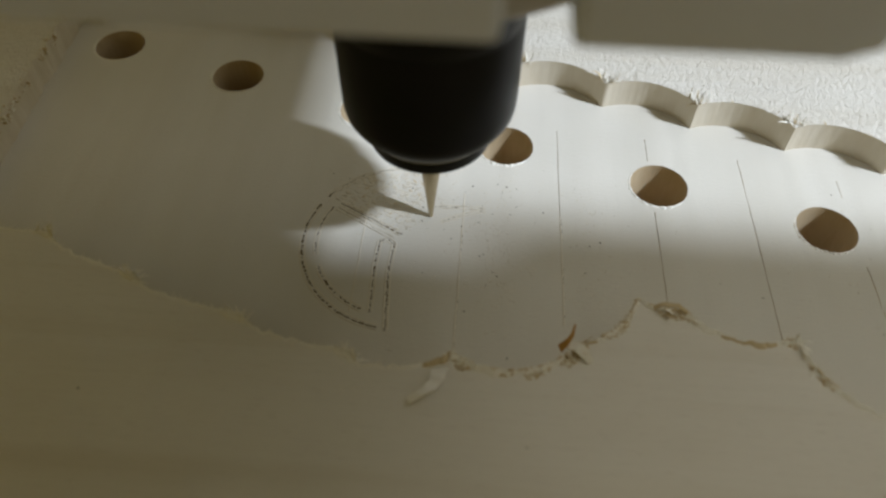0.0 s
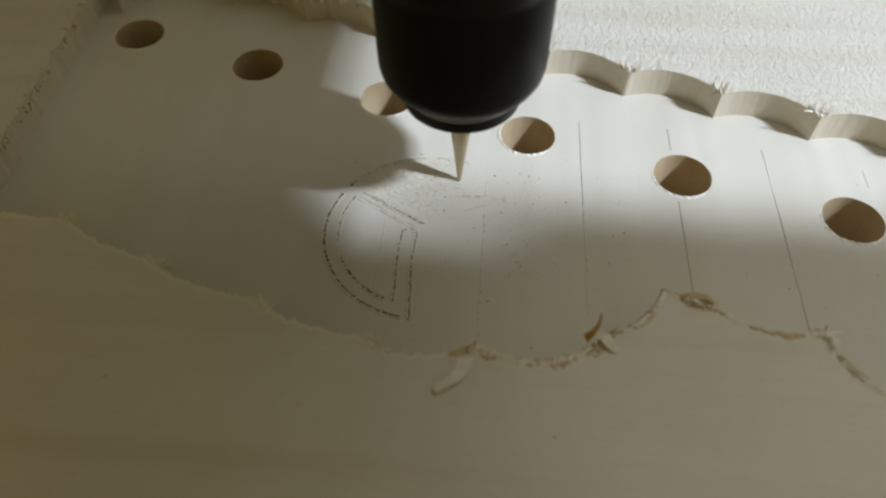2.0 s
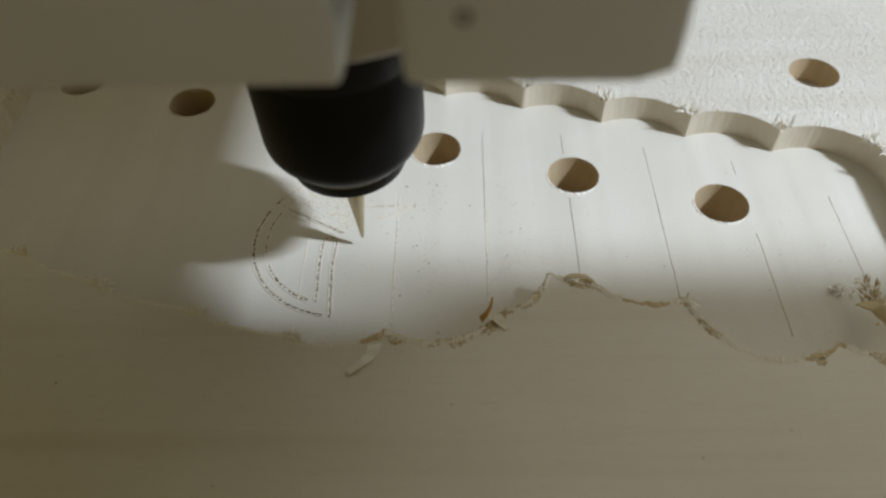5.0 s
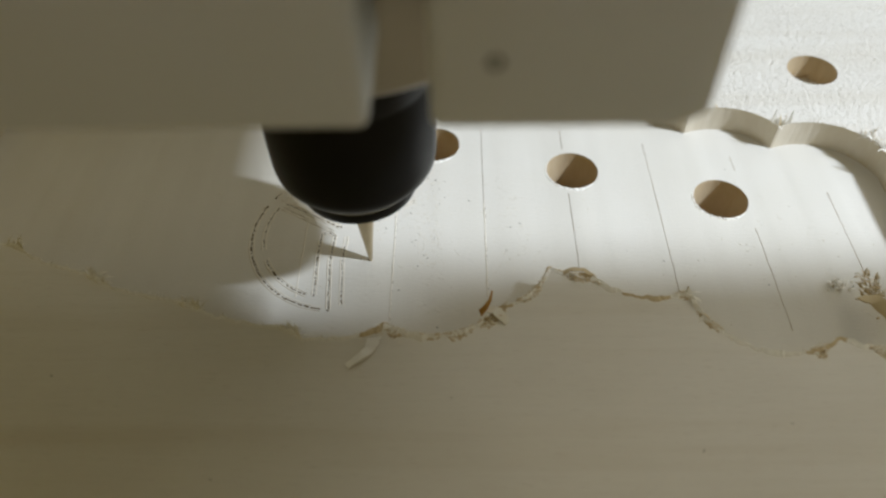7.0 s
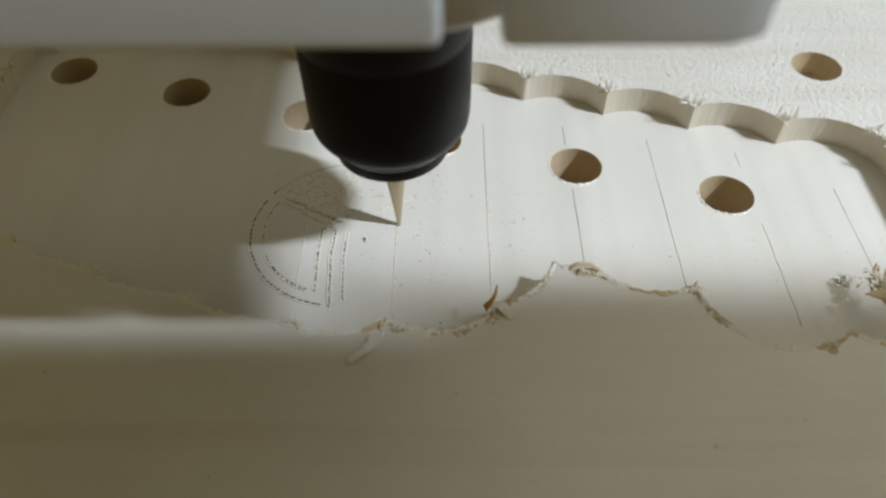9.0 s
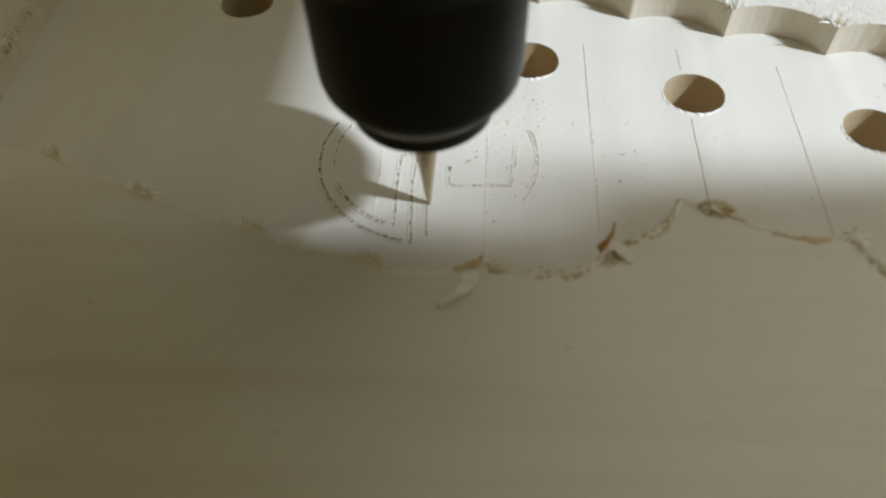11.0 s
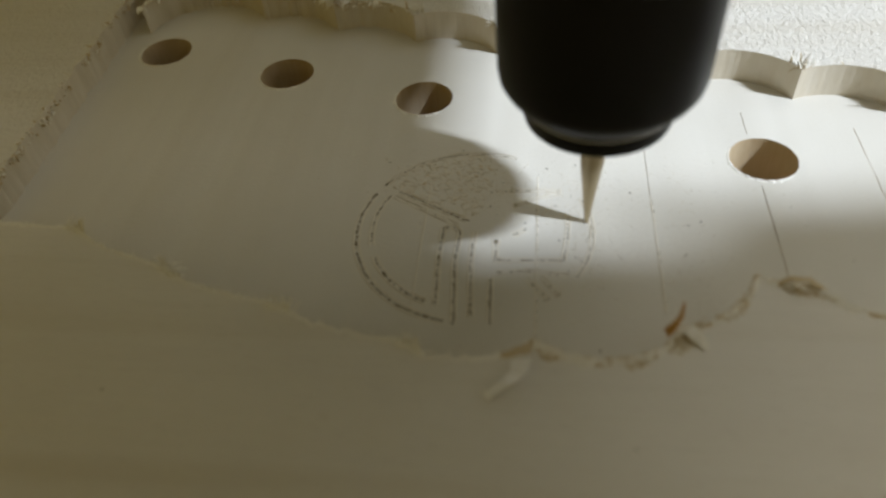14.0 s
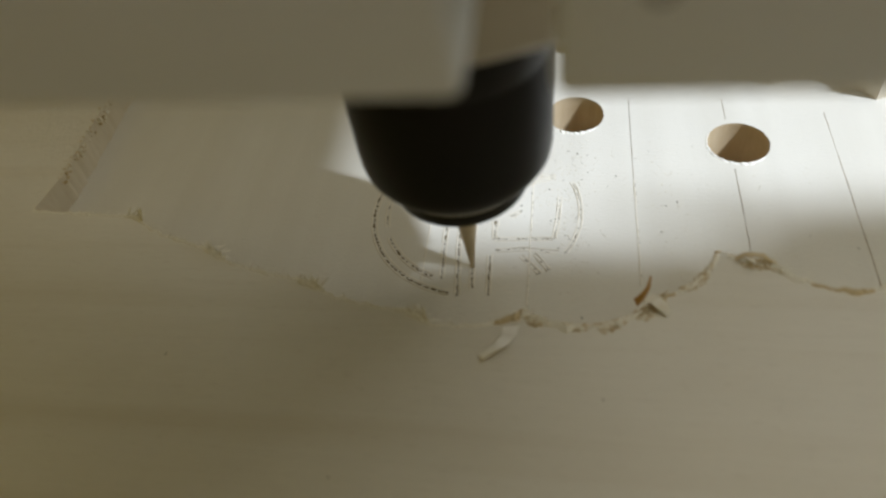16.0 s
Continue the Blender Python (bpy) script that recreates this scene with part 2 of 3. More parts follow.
GROOVES = [(90.0, -62, -19), (106.1, -60, -37.8), (106.1, -25.5, -20), (122.3, -62, -24), (138.8, -69, -47), (138.8, -32, -28),
           (154.5, -66, -38)]
FLOOR = [(-14, 36), (168, 36), (168, -84), (-14, -84)]
part("pocket_floor", slab([FLOOR] + [circle(x, y, HOLE_R, 64, 0.05) for x, y in HOLES] + [groove(*g) for g in GROOVES], -0.45, 0.0),
     (WOOD_FLOOR, WOOD_CUT), board, "milled pocket floor with cutter lines", smooth=50)
part("core", slab([OUTER] + [circle(x, y, HOLE_R - 0.02) for x, y in HOLES + [FAR_HOLE]], -12.3, -0.40), (WOOD_CUT, WOOD_CUT), board, smooth=50)

bed = tagged(new("bed", mesh_from(box(-700, 900, -700, 700, -40, -12.35, 2.0), "bed", BED)), "flat brown fibreboard machine bed under the board", "table", kind="structure")

# Unseen gantry, added to keep the rear fill off the pocket's far left.
gantry = tagged(new("gantry"), "unseen grey gantry added behind the spindle to block light", "gantry")
part("beam", box(-400, 560, 40, 80, 62, 122, 2.0), CLAMP, gantry, smooth=35)
for x in (-400, 520):
    part("post", box(x, x + 40, 42, 78, -12.4, 61.9, 2.0), CLAMP, gantry, smooth=35)

# ---- spindle with its collet nut, cutter and clamp; origin at the cutter's tip ----
spindle = tagged(new("router_spindle"), "black collet nut and tapered cutter in a grey clamped spindle", "router spindle")
part("cutter", lathe([(0, -0.15), (0.20, -0.08), (0.32, 0.2), (0.78, 4.6), (1.22, 8.4), (1.52, 10.8), (1.59, 11.6), (1.59, 24)], 40), CARBIDE, spindle, "tapered pale bronze cutter", smooth=40)
nut = part("collet_nut", lathe([(1.7, 20.1), (6.2, 19.9), (6.6, 19.1), (8.5, 18.95), (8.95, 19.2), (9.1, 19.7), (9.15, 21.3), (9.15, 21.6), (9.55, 21.85), (11.45, 24.1),
                                (11.95, 25), (12.15, 26.1), (12.2, 27.5), (12.3, 39.3), (12.1, 39.7), (12.1, 40.5), (12.3, 40.9), (12.3, 45.1), (11.8, 45.7), (8, 45.8), (0, 45.8)], 128), BLACK, spindle,
           "smooth black oxide collet nut", smooth=38)
part("retaining_ring", lathe([(9.1, 21.3), (9.28, 21.36), (9.34, 21.47), (9.28, 21.58), (9.1, 21.64)], 128), RING, nut, "thin bright steel ring", smooth=60)
part("shaft", lathe([(0, 46.2), (9.5, 46.2), (9.5, 54.5)], 64), BLACK, spindle, "dark spindle shaft", smooth=40)
body = part("spindle_body", lathe([(9.6, 54.6), (24.6, 54.0), (25.4, 54.3), (26, 55.2), (26, 82.0), (25.6, 82.4)], 128), SPINDLE, spindle, "turned grey spindle body", smooth=38)
part("upper_body", lathe([(25.6, 82.2), (25.9, 82.6), (25.9, 150), (0, 150)], 96), BLACK, spindle, "black upper housing", smooth=40)


def clamp_block(x0, x1):
    """Half of the split clamp, bored for the spindle body."""
    y0, y1 = -38, 34
    loop = []
    bore = 26.1
    if x1 > 20:
        loop = [(x0, y0), (x1 - 4, y0), (x1 - 1.2, y0 + 1.2), (x1, y0 + 4), (x1, y1), (x0, y1)]
        a1, a0 = math.acos(x0 / bore), -math.acos(x0 / bore)
        loop += [(bore * math.cos(a1 + (a0 - a1) * i / 32), bore * math.sin(a1 + (a0 - a1) * i / 32)) for i in range(33)]
    else:
        loop = [(x1, y0), (x1, -math.sqrt(bore ** 2 - x1 ** 2))]
        a0 = -math.acos(x1 / bore)
        a1 = math.acos(x1 / bore) - 2 * math.pi
        loop += [(bore * math.cos(a0 + (a1 - a0) * i / 64), bore * math.sin(a0 + (a1 - a0) * i / 64)) for i in range(65)]
        loop += [(x1, y1), (x0, y1), (x0, y0 + 4), (x0 + 4, y0)]
    bm = slab([loop], 61.6, 112)
    for f in bm.faces:
        f.material_index = 0
    edges = [e for e in bm.edges if len(e.link_faces) == 2 and e.calc_face_angle(0) > 1.0]
    bmesh.ops.bevel(bm, geom=edges, offset=0.9 * MM, segments=3, affect="EDGES", profile=0.5)
    return bm


# Unseen plate behind the clamp, added to shade the left from the fill.
part("blocker_plate", box(-95, 48, 34.2, 48, 110, 260, 1.5), CLAMP, spindle, "flat grey plate, unseen, added to block light", smooth=35)
jaw = part("clamp_jaw", clamp_block(13.1, 35.4), CLAMP, spindle, "grey aluminium clamp jaw", smooth=35)
bolt = part("bolt", lathe([(0, -0.2), (0.35, -0.2), (0.4, 0.02), (0.6, 0.05), (0.68, 0.0), (0.68, -0.4)], 32), BLACK, jaw, "small dark set screw", smooth=40)
bolt.matrix_local = pose(17.8 * MM, -38 * MM, 67.8 * MM, 90)
part("clamp_jaw", clamp_block(-62, 8.35), CLAMP, spindle, "grey aluminium clamp jaw", smooth=35)

# ---- added stand-in for the unseen phone: its far edge throws the soft shadow line ----
phone_shade = tagged(new("phone_shade"), "grey plate standing in for the unseen phone, shading the work's near side", "board")


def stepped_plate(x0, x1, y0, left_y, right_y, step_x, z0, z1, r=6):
    """A flat plate with rounded corners whose far edge steps back smoothly at step_x."""
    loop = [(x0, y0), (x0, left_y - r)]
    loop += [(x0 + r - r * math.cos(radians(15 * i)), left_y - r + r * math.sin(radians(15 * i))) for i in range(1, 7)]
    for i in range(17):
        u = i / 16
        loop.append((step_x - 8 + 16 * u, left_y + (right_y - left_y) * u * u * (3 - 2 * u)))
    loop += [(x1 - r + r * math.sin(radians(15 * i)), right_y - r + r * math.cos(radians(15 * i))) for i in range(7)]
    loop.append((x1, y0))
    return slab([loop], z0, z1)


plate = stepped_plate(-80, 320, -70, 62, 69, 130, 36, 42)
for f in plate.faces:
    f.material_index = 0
# Grey, so that its underside also bounces light on to the near side.
part("panel", plate, CLAMP, phone_shade, smooth=35)

# ---- engraved emblem on the pocket floor ----
emblem = tagged(new("engraved_emblem"), "round emblem engraved in thin scorched lines on the wood", "engraving")
EX, EY, ER = 64.7, -47.8, 16.8


def arc(r, a0, a1):
    n = max(6, int(abs(a1 - a0) * r / 30))
    return [(EX + r * math.cos(radians(a0 + (a1 - a0) * i / n)), EY + r * math.sin(radians(a0 + (a1 - a0) * i / n))) for i in range(n + 1)]


def chip(bm, x, y, z, length, width, height, turn):
    """A small uneven wedge lying at (x, y), millimetres."""
    c, s = math.cos(turn), math.sin(turn)
    ring = [(-0.5, -0.35), (0.1, -0.5), (0.5, -0.1), (0.42, 0.4), (-0.15, 0.5), (-0.48, 0.2)]
    low, high = [], []
    for u, v in ring:
        u, v = u * length * random.uniform(0.8, 1.2), v * width * random.uniform(0.8, 1.2)
        px, py = x + u * c - v * s, y + u * s + v * c
        low.append(bm.verts.new((px * MM, py * MM, z * MM)))
        high.append(bm.verts.new(((x + (px - x) * 0.7) * MM, (y + (py - y) * 0.7) * MM, (z + height * random.uniform(0.6, 1.2)) * MM)))
    bm.faces.new(high)
    for i in range(6):
        j = (i + 1) % 6
        bm.faces.new((low[i], low[j], high[j], high[i]))


def ridge(bm, points, offset):
    """A low uneven wall of displaced fibre beside a cut line."""
    before = None
    for (x0, y0), (x1, y1) in zip(points, points[1:]):
        turn = math.atan2(y1 - y0, x1 - x0)
        across = Vector((-math.sin(turn), math.cos(turn), 0))
        n = max(1, int(math.hypot(x1 - x0, y1 - y0) / 0.25))
        for i in range(n):
            u = i / n
            p = Vector((x0 + (x1 - x0) * u, y0 + (y1 - y0) * u, 0)) + across * (offset + random.gauss(0, 0.02))
            h = 0.04 + 0.15 * max(0.0, 0.35 + noise.noise(Vector((p.x * 0.5, p.y * 0.5, offset)))) * random.uniform(0.6, 1.2)
            ring = [bm.verts.new(v * MM) for v in (p - across * 0.14 - Vector((0, 0, 0.01)), p + Vector((0, 0, h)), p + across * 0.14 - Vector((0, 0, 0.01)))]
            if before:
                for k in range(2):
                    bm.faces.new((before[k], before[k + 1], ring[k + 1], ring[k])).material_index = 2
            before = ring


def engraved(points, fill, dark=0.75, width=0.20):
    """A dashed, slightly ragged line along the points: scorched dashes with pale burrs at both sides."""
    bm = bmesh.new()
    for (x0, y0), (x1, y1) in zip(points, points[1:]):
        length = math.hypot(x1 - x0, y1 - y0)
        turn = math.atan2(y1 - y0, x1 - x0)
        n = max(1, int(length / 0.36))
        for i in range(n):
            u = (i + random.random()) / n
            x, y = x0 + (x1 - x0) * u, y0 + (y1 - y0) * u
            off = random.gauss(0, 0.05)
            if random.random() < fill:
                chip(bm, x - math.sin(turn) * off, y + math.cos(turn) * off, -0.01, random.uniform(0.25, 0.8), width * random.uniform(0.6, 1.3), 0.035, turn + random.gauss(0, 0.15))
            for side in (-1, 1):
                if random.random() < 0.45:
                    o = side * (width * 0.8 + random.uniform(0.02, 0.14))
                    first = len(bm.faces)
                    chip(bm, x - math.sin(turn) * o, y + math.cos(turn) * o, -0.01, random.uniform(0.2, 0.6), random.uniform(0.08, 0.2), random.uniform(0.04, 0.13), turn + random.gauss(0, 0.4))
                    bm.faces.ensure_lookup_table()
                    for f in bm.faces[first:]:
                        f.material_index = 1
    for side in (-1, 1):
        ridge(bm, points, side * (width * 0.5 + 0.22))
    return bm


STROKES = [  # points, share of dashes, width, seconds at which the cutter makes it
    (arc(ER, 155, 262), 0.95, 0.38, 0), (arc(14.6, 152, 196), 0.45, 0.22, 0), (arc(14.6, 203, 250), 0.85, 0.34, 0), (arc(ER, 146, 70), 0.55, 0.16, 0),
    ([(53.0, -40.2), (63.9, -46.2)], 0.9, 0.32, 0), ([(52.4, -41.3), (62.6, -47.2)], 0.25, 0.16, 0),
    ([(60.5, -47.8), (60.3, -53), (60.7, -61.8)], 0.75, 0.24, 0), ([(60.5, -47.9), (61.8, -47.3), (62.9, -48.3), (62.6, -54), (63.4, -64.7)], 0.75, 0.24, 0),
    ([(70.0, -43.0), (73.5, -41.2), (77.6, -39.8)], 0.4, 0.14, 0), ([(67.5, -39.6), (77.6, -39.4)], 0.35, 0.14, 0),
    ([(65.0, -48.3), (64.8, -54), (65.5, -63.8)], 0.55, 0.20, 5.2),
    ([(68.1, -49.8), (68.2, -51.1)], 1.0, 0.5, 8.3), ([(68.0, -50.3), (68.2, -53.7), (77.4, -53.4)], 0.6, 0.18, 8.7), ([(77.4, -53.4), (78.0, -49), (78.2, -44)], 0.45, 0.16, 9.2),
    (arc(ER, 24, -31), 0.7, 0.16, 9.6), ([(67.7, -56.9), (68.0, -64.5)], 0.8, 0.20, 11.6), ([(70.3, -48.9), (72.2, -47.6)], 0.5, 0.2, 9.0),
    ([(68.5, -56.0), (73, -55.6), (78.4, -56.2)], 0.35, 0.2, 11.2), ([(72.5, -57), (75.6, -60.5)], 0.4, 0.18, 12.6), ([(74.5, -56.5), (77.0, -60.0)], 0.3, 0.16, 12.8),
]
LATER = []
for points, fill, width, when in STROKES:
    stroke = part("engraved_line", engraved(points, fill, width=width), (SCORCH, DUST, DUST), emblem)
    if when:
        LATER.append((stroke, when, when + 0.5))
dots = bmesh.new()
for x, y in ((49.5, -40.8), (50.7, -38.5)):
    chip(dots, x, y, -0.01, 0.65, 0.5, 0.05, random.uniform(0, 3))
part("plunge_mark", dots, SCORCH, emblem)

for x, y0, y1, fill in ((73.9, -70, -36, 0.28), (57.7, -62, -38, 0.0), (90.2, -62, -40, 0.15)):
    line = bmesh.new()
    course = [(x + wander(y, 0.5, 0.10, x), y) for y in span(y0, y1, 1.5)]
    for px, py in course:
        if random.random() < fill * 3:
            chip(line, px, py + random.random(), -0.01, random.uniform(0.3, 1.1), 0.10, 0.02, radians(90))
    ridge(line, course, 0.14)
    part("cutter_line", line, (SCORCH, DUST, DUST), board)

# ---- fibres, burrs and dust ----


def fibre(bm, root, heading, length, width, lift, curl, index=0):
    """A thin tapering ribbon that rises from root and bends over."""
    p = Vector(root)
    side = Vector((-math.sin(heading), math.cos(heading), 0))
    before = None
    slant = lift
    steps = 5
    for i in range(steps + 1):
        w = width * (1 - 0.85 * (i / steps) ** 1.5) / 2
        pair = [bm.verts.new((p + side * w) * MM), bm.verts.new((p - side * w + Vector((0, 0, w * 0.6))) * MM)]
        if before:
            face = bm.faces.new((before[0], before[1], pair[1], pair[0]))
            face.material_index = index
        before = pair
        p = p + Vector((math.cos(heading) * math.cos(slant), math.sin(heading) * math.cos(slant), math.sin(slant))) * (length / steps)
        slant += curl / steps
        heading += random.gauss(0, 0.25)
        side = Vector((-math.sin(heading), math.cos(heading), 0))


def fuzz_along(line, per_mm, inward, z, long=1.3, brown=0.15, clumps=(), tuft=6.0):
    bm = bmesh.new()
    for (x0, y0), (x1, y1) in zip(line, line[1:]):
        d = math.hypot(x1 - x0, y1 - y0)
        near = min([abs(x0 - c) for c in clumps] or [99])
        rate = per_mm * d * (0.35 + 1.2 * max(0, noise.noise(Vector((x0 * 0.3, y0 * 0.3, 7)))) + (tuft if near < 1.6 else 0))
        for _ in range(int(rate) + (random.random() < rate % 1)):
            u = random.random()
            big = 1.9 if near < 1.6 else 1.0
            fibre(bm, (x0 + (x1 - x0) * u, y0 + (y1 - y0) * u, z - 0.05), inward + random.gauss(0, 0.9), long * big * random.uniform(0.3, 1.4), random.uniform(0.06, 0.28) * (1.0 if big == 1.0 else random.uniform(1.0, 3.0)),
                  random.uniform(0.1, 1.3), random.gauss(-0.6, 0.9), 1 if random.random() < brown else 0)
    return bm


CUSPS = [82.4 + STEP * k for k in range(-5, 6)]
back_fuzz = part("back_edge_fuzz", fuzz_along(BACK_LINE, 1.9, 1.2, DEPTH, 1.1, 0.12, CUSPS), (FUZZ, FUZZ_BROWN), board, "torn pale fibres")
back_fuzz["kind"] = "stuff"
side_fuzz = part("side_edge_fuzz", fuzz_along(SIDE_LINE, 1.5, 2.8, DEPTH, 1.2, 0.5), (FUZZ, FUZZ_BROWN), board, "torn brown fibres")
side_fuzz["kind"] = "stuff"


TUFTS = [9.9, 25.8, 42.5, 59.3]


def burr(line, z):
    """The torn lip that the cutter left along the front edge."""
    bm = bmesh.new()
    before = None
    for i, (x, y) in enumerate(line):
        a = line[max(0, i - 1)]
        b = line[min(len(line) - 1, i + 1)]
        along = Vector((b[0] - a[0], b[1] - a[1], 0)).normalized()
        out = Vector((along.y, -along.x, 0))
        torn = max(0.0, noise.noise(Vector((x * 0.22, 1.7, 0))) + 0.05) * (0.5 if x < 70 else 0.8)
        torn += 0.5 * sum(math.exp(-((x - c) / 1.3) ** 2) for c in TUFTS)
        h = (0.05 if x < 70 else 0.10) + (0.55 if x < 70 else 0.7) * torn * (0.6 + 0.8 * abs(noise.noise(Vector((x * 1.6, 4.2, 0))))) + 0.10 * random.random()
        lean = 0.5 * noise.noise(Vector((x * 0.6, 9.0, 0)))
        foot_in = Vector((x, y, z - 0.3 - (0.6 if x < 70 else 2.0) * abs(noise.noise(Vector((x * 0.7, 6.0, 1)))))) - out * 0.05
        foot_out = Vector((x, y, z - 0.02)) + out * (0.5 + (0.6 if x < 70 else 1.0) * torn)
        top = Vector((x, y, z + h)) + out * lean * h - out * 0.25 * torn
        mid = Vector((x, y, z + h * 0.55)) + out * (0.22 + 0.4 * torn + lean * h * 0.5)
        ring = [bm.verts.new(v * MM) for v in (foot_in, top, mid, foot_out)]
        if before:
            brown = 1 if noise.noise(Vector((x * 0.16, 2.2, 5))) > 0.08 and x > 70 else 0
            for k in range(3):
                face = bm.faces.new((before[k], before[k + 1], ring[k + 1], ring[k]))
                face.material_index = brown if k else 0
        before = ring
    return bm


part("front_lip", burr(FRONT_LINE, DEPTH), (FUZZ, FUZZ_BROWN), board, "torn pale and brown lip")
FLAKES = [74, 91, 103, 107, 122, 138, 149]
front_fuzz = part("front_edge_fuzz", fuzz_along([p for p in FRONT_LINE if p[0] > 70], 1.6, -1.4, DEPTH, 1.0, 0.35, FLAKES, 1.2), (FUZZ, FUZZ_BROWN), board, "torn fibres")
left_fuzz = part("front_edge_fuzz", fuzz_along([p for p in FRONT_LINE if p[0] <= 70], 1.8, 1.2, DEPTH, 0.9, 0.0, TUFTS, 4.0), (FUZZ, FUZZ), board, "soft pale torn fibres")
left_fuzz["kind"] = "stuff"
front_fuzz["kind"] = "stuff"


def torn_patch(x0, x1, deep, count, z=DEPTH):
    """Short fibres broken out of the upper face beside the front edge."""
    bm = bmesh.new()
    for _ in range(count):
        x = random.uniform(x0, x1)
        fall = math.sin(math.pi * (x - x0) / (x1 - x0)) ** 0.6
        y = front_edge(x) + 0.3 - deep * fall * random.random() ** 1.3
        first = len(bm.faces)
        chip(bm, x, y, z - 0.02, random.uniform(0.25, 0.9), random.uniform(0.12, 0.35), random.uniform(0.03, 0.18), random.gauss(0, 0.6))
        if random.random() < 0.3:
            bm.faces.ensure_lookup_table()
            for f in bm.faces[first:]:
                f.material_index = 1
    return bm


for x0, x1, deep, count in ((73.4, 76.8, 1.5, 60), (79.0, 82.5, 0.8, 40), (83.0, 87.5, 1.3, 60), (88.3, 92.6, 2.0, 80), (94.5, 100.2, 1.2, 80), (101.0, 108.4, 1.3, 90),
                           (119.5, 125.0, 1.6, 100), (137.6, 139.8, 1.4, 50), (146.0, 152.5, 1.8, 110), (57.0, 61.0, 0.7, 40), (41.0, 44.5, 0.7, 40), (24.0, 28.0, 0.7, 40)):
    part("torn_patch", torn_patch(x0, x1, deep * 1.4, count * 3), (FUZZ_BROWN, FUZZ) if x0 > 70 else (SHAVING, FUZZ), board, "brown torn fibres" if x0 > 70 else "white torn fibres")

flakes = bmesh.new()
for x, y in [p for p in BACK_LINE if p[0] < 46] + SIDE_LINE:
    for _ in range(2):
        if noise.noise(Vector((x * 0.35, y * 0.35, 2))) > -0.15:
            first = len(flakes.faces)
            chip(flakes, x + random.gauss(0, 0.35), y + random.gauss(0, 0.35), DEPTH - random.uniform(0.0, 1.6), random.uniform(0.4, 1.3), random.uniform(0.2, 0.6), random.uniform(0.1, 0.6), random.uniform(0, 3.1))
            flakes.faces.ensure_lookup_table()
            for f in flakes.faces[first:]:
                f.material_index = 1 if random.random() < 0.55 else 0
for _ in range(150):
    x, y = random.choice([p for p in BACK_LINE if p[0] < 44])
    if noise.noise(Vector((x * 0.22, 3.0, 8))) > -0.05:
        fibre(flakes, (x, y + 0.4, DEPTH - 0.1), -1.57 + random.gauss(0, 0.7), random.uniform(0.8, 2.6), random.uniform(0.3, 1.3), random.uniform(0.0, 0.4), random.uniform(-1.8, -0.4), 0 if random.random() < 0.7 else 1)
part("edge_tearing", flakes, (FUZZ, FUZZ_BROWN), board, "torn pale and brown flakes")["kind"] = "stuff"

grain = bmesh.new()
for _ in range(5200):
    x, y = random.uniform(60, 215), random.uniform(-50, 75)
    if y < back_edge(x) + 0.8 or math.hypot(x - FAR_HOLE[0], y - FAR_HOLE[1]) < HOLE_R + 0.8 or noise.noise(Vector((x * 0.12, y * 0.12, 4))) < -0.12:
        continue
    if x < RIGHT + 1 and y < -20 and x > 140:
        continue
    big = random.random() ** 3
    if random.random() < 0.5:
        fibre(grain, (x, y, DEPTH - 0.05), 1.5 + random.gauss(0, 0.7), 0.4 + 0.9 * big, random.uniform(0.10, 0.28), random.uniform(0.1, 0.5), random.gauss(-0.4, 0.5))
    else:
        chip(grain, x, y, DEPTH - 0.02, 0.3 + 1.1 * big, 0.15 + 0.5 * big, random.uniform(0.02, 0.07) + 0.08 * big, 1.5 + random.gauss(0, 0.6))
part("torn_grain", grain, WOOD_TOP, board, "torn pale grain")["kind"] = "stuff"


def hole_lip(cx, cy, a0, a1):
    bm = bmesh.new()
    before = None
    n = 60
    for i in range(n + 1):
        a = radians(a0 + (a1 - a0) * i / n)
        end = min(1.0, 6 * min(i, n - i) / n)
        h = end * (0.05 + 0.45 * abs(noise.noise(Vector((i * 0.55, cx, cy)))))
        w = end * (0.12 + 0.75 * abs(noise.noise(Vector((i * 0.25, cy, cx)))))
        ring = [bm.verts.new(((cx + r * math.cos(a)) * MM, (cy + r * math.sin(a)) * MM, z * MM)) for r, z in
                ((HOLE_R - 0.02 - w * 0.35, 0.02), (HOLE_R + 0.02, h + 0.03), (HOLE_R + 0.1 + w * 0.5, h * 0.8), (HOLE_R + 0.15 + w, -0.02))]
        if before:
            for k in range(3):
                bm.faces.new((before[k], before[k + 1], ring[k + 1], ring[k]))
        before = ring
    return bm


for k, (x, y) in enumerate(HOLES):
    part("hole_lip", hole_lip(x, y, 150, 318), FUZZ, board, "ragged pale rim")


crumbs = bmesh.new()
for _ in range(26):
    a = radians(random.uniform(50, 125))
    fibre(crumbs, (FAR_HOLE[0] + HOLE_R * math.cos(a), FAR_HOLE[1] + HOLE_R * math.sin(a), random.uniform(-2.5, 1.5)), a + math.pi + random.gauss(0, 0.5), random.uniform(0.6, 2.0), random.uniform(0.3, 0.8),
          random.uniform(0.4, 1.3), random.gauss(-0.5, 0.6))
part("hole_crumbs", crumbs, FUZZ, board, "pale torn crumbs")["kind"] = "stuff"

clump = bmesh.new()
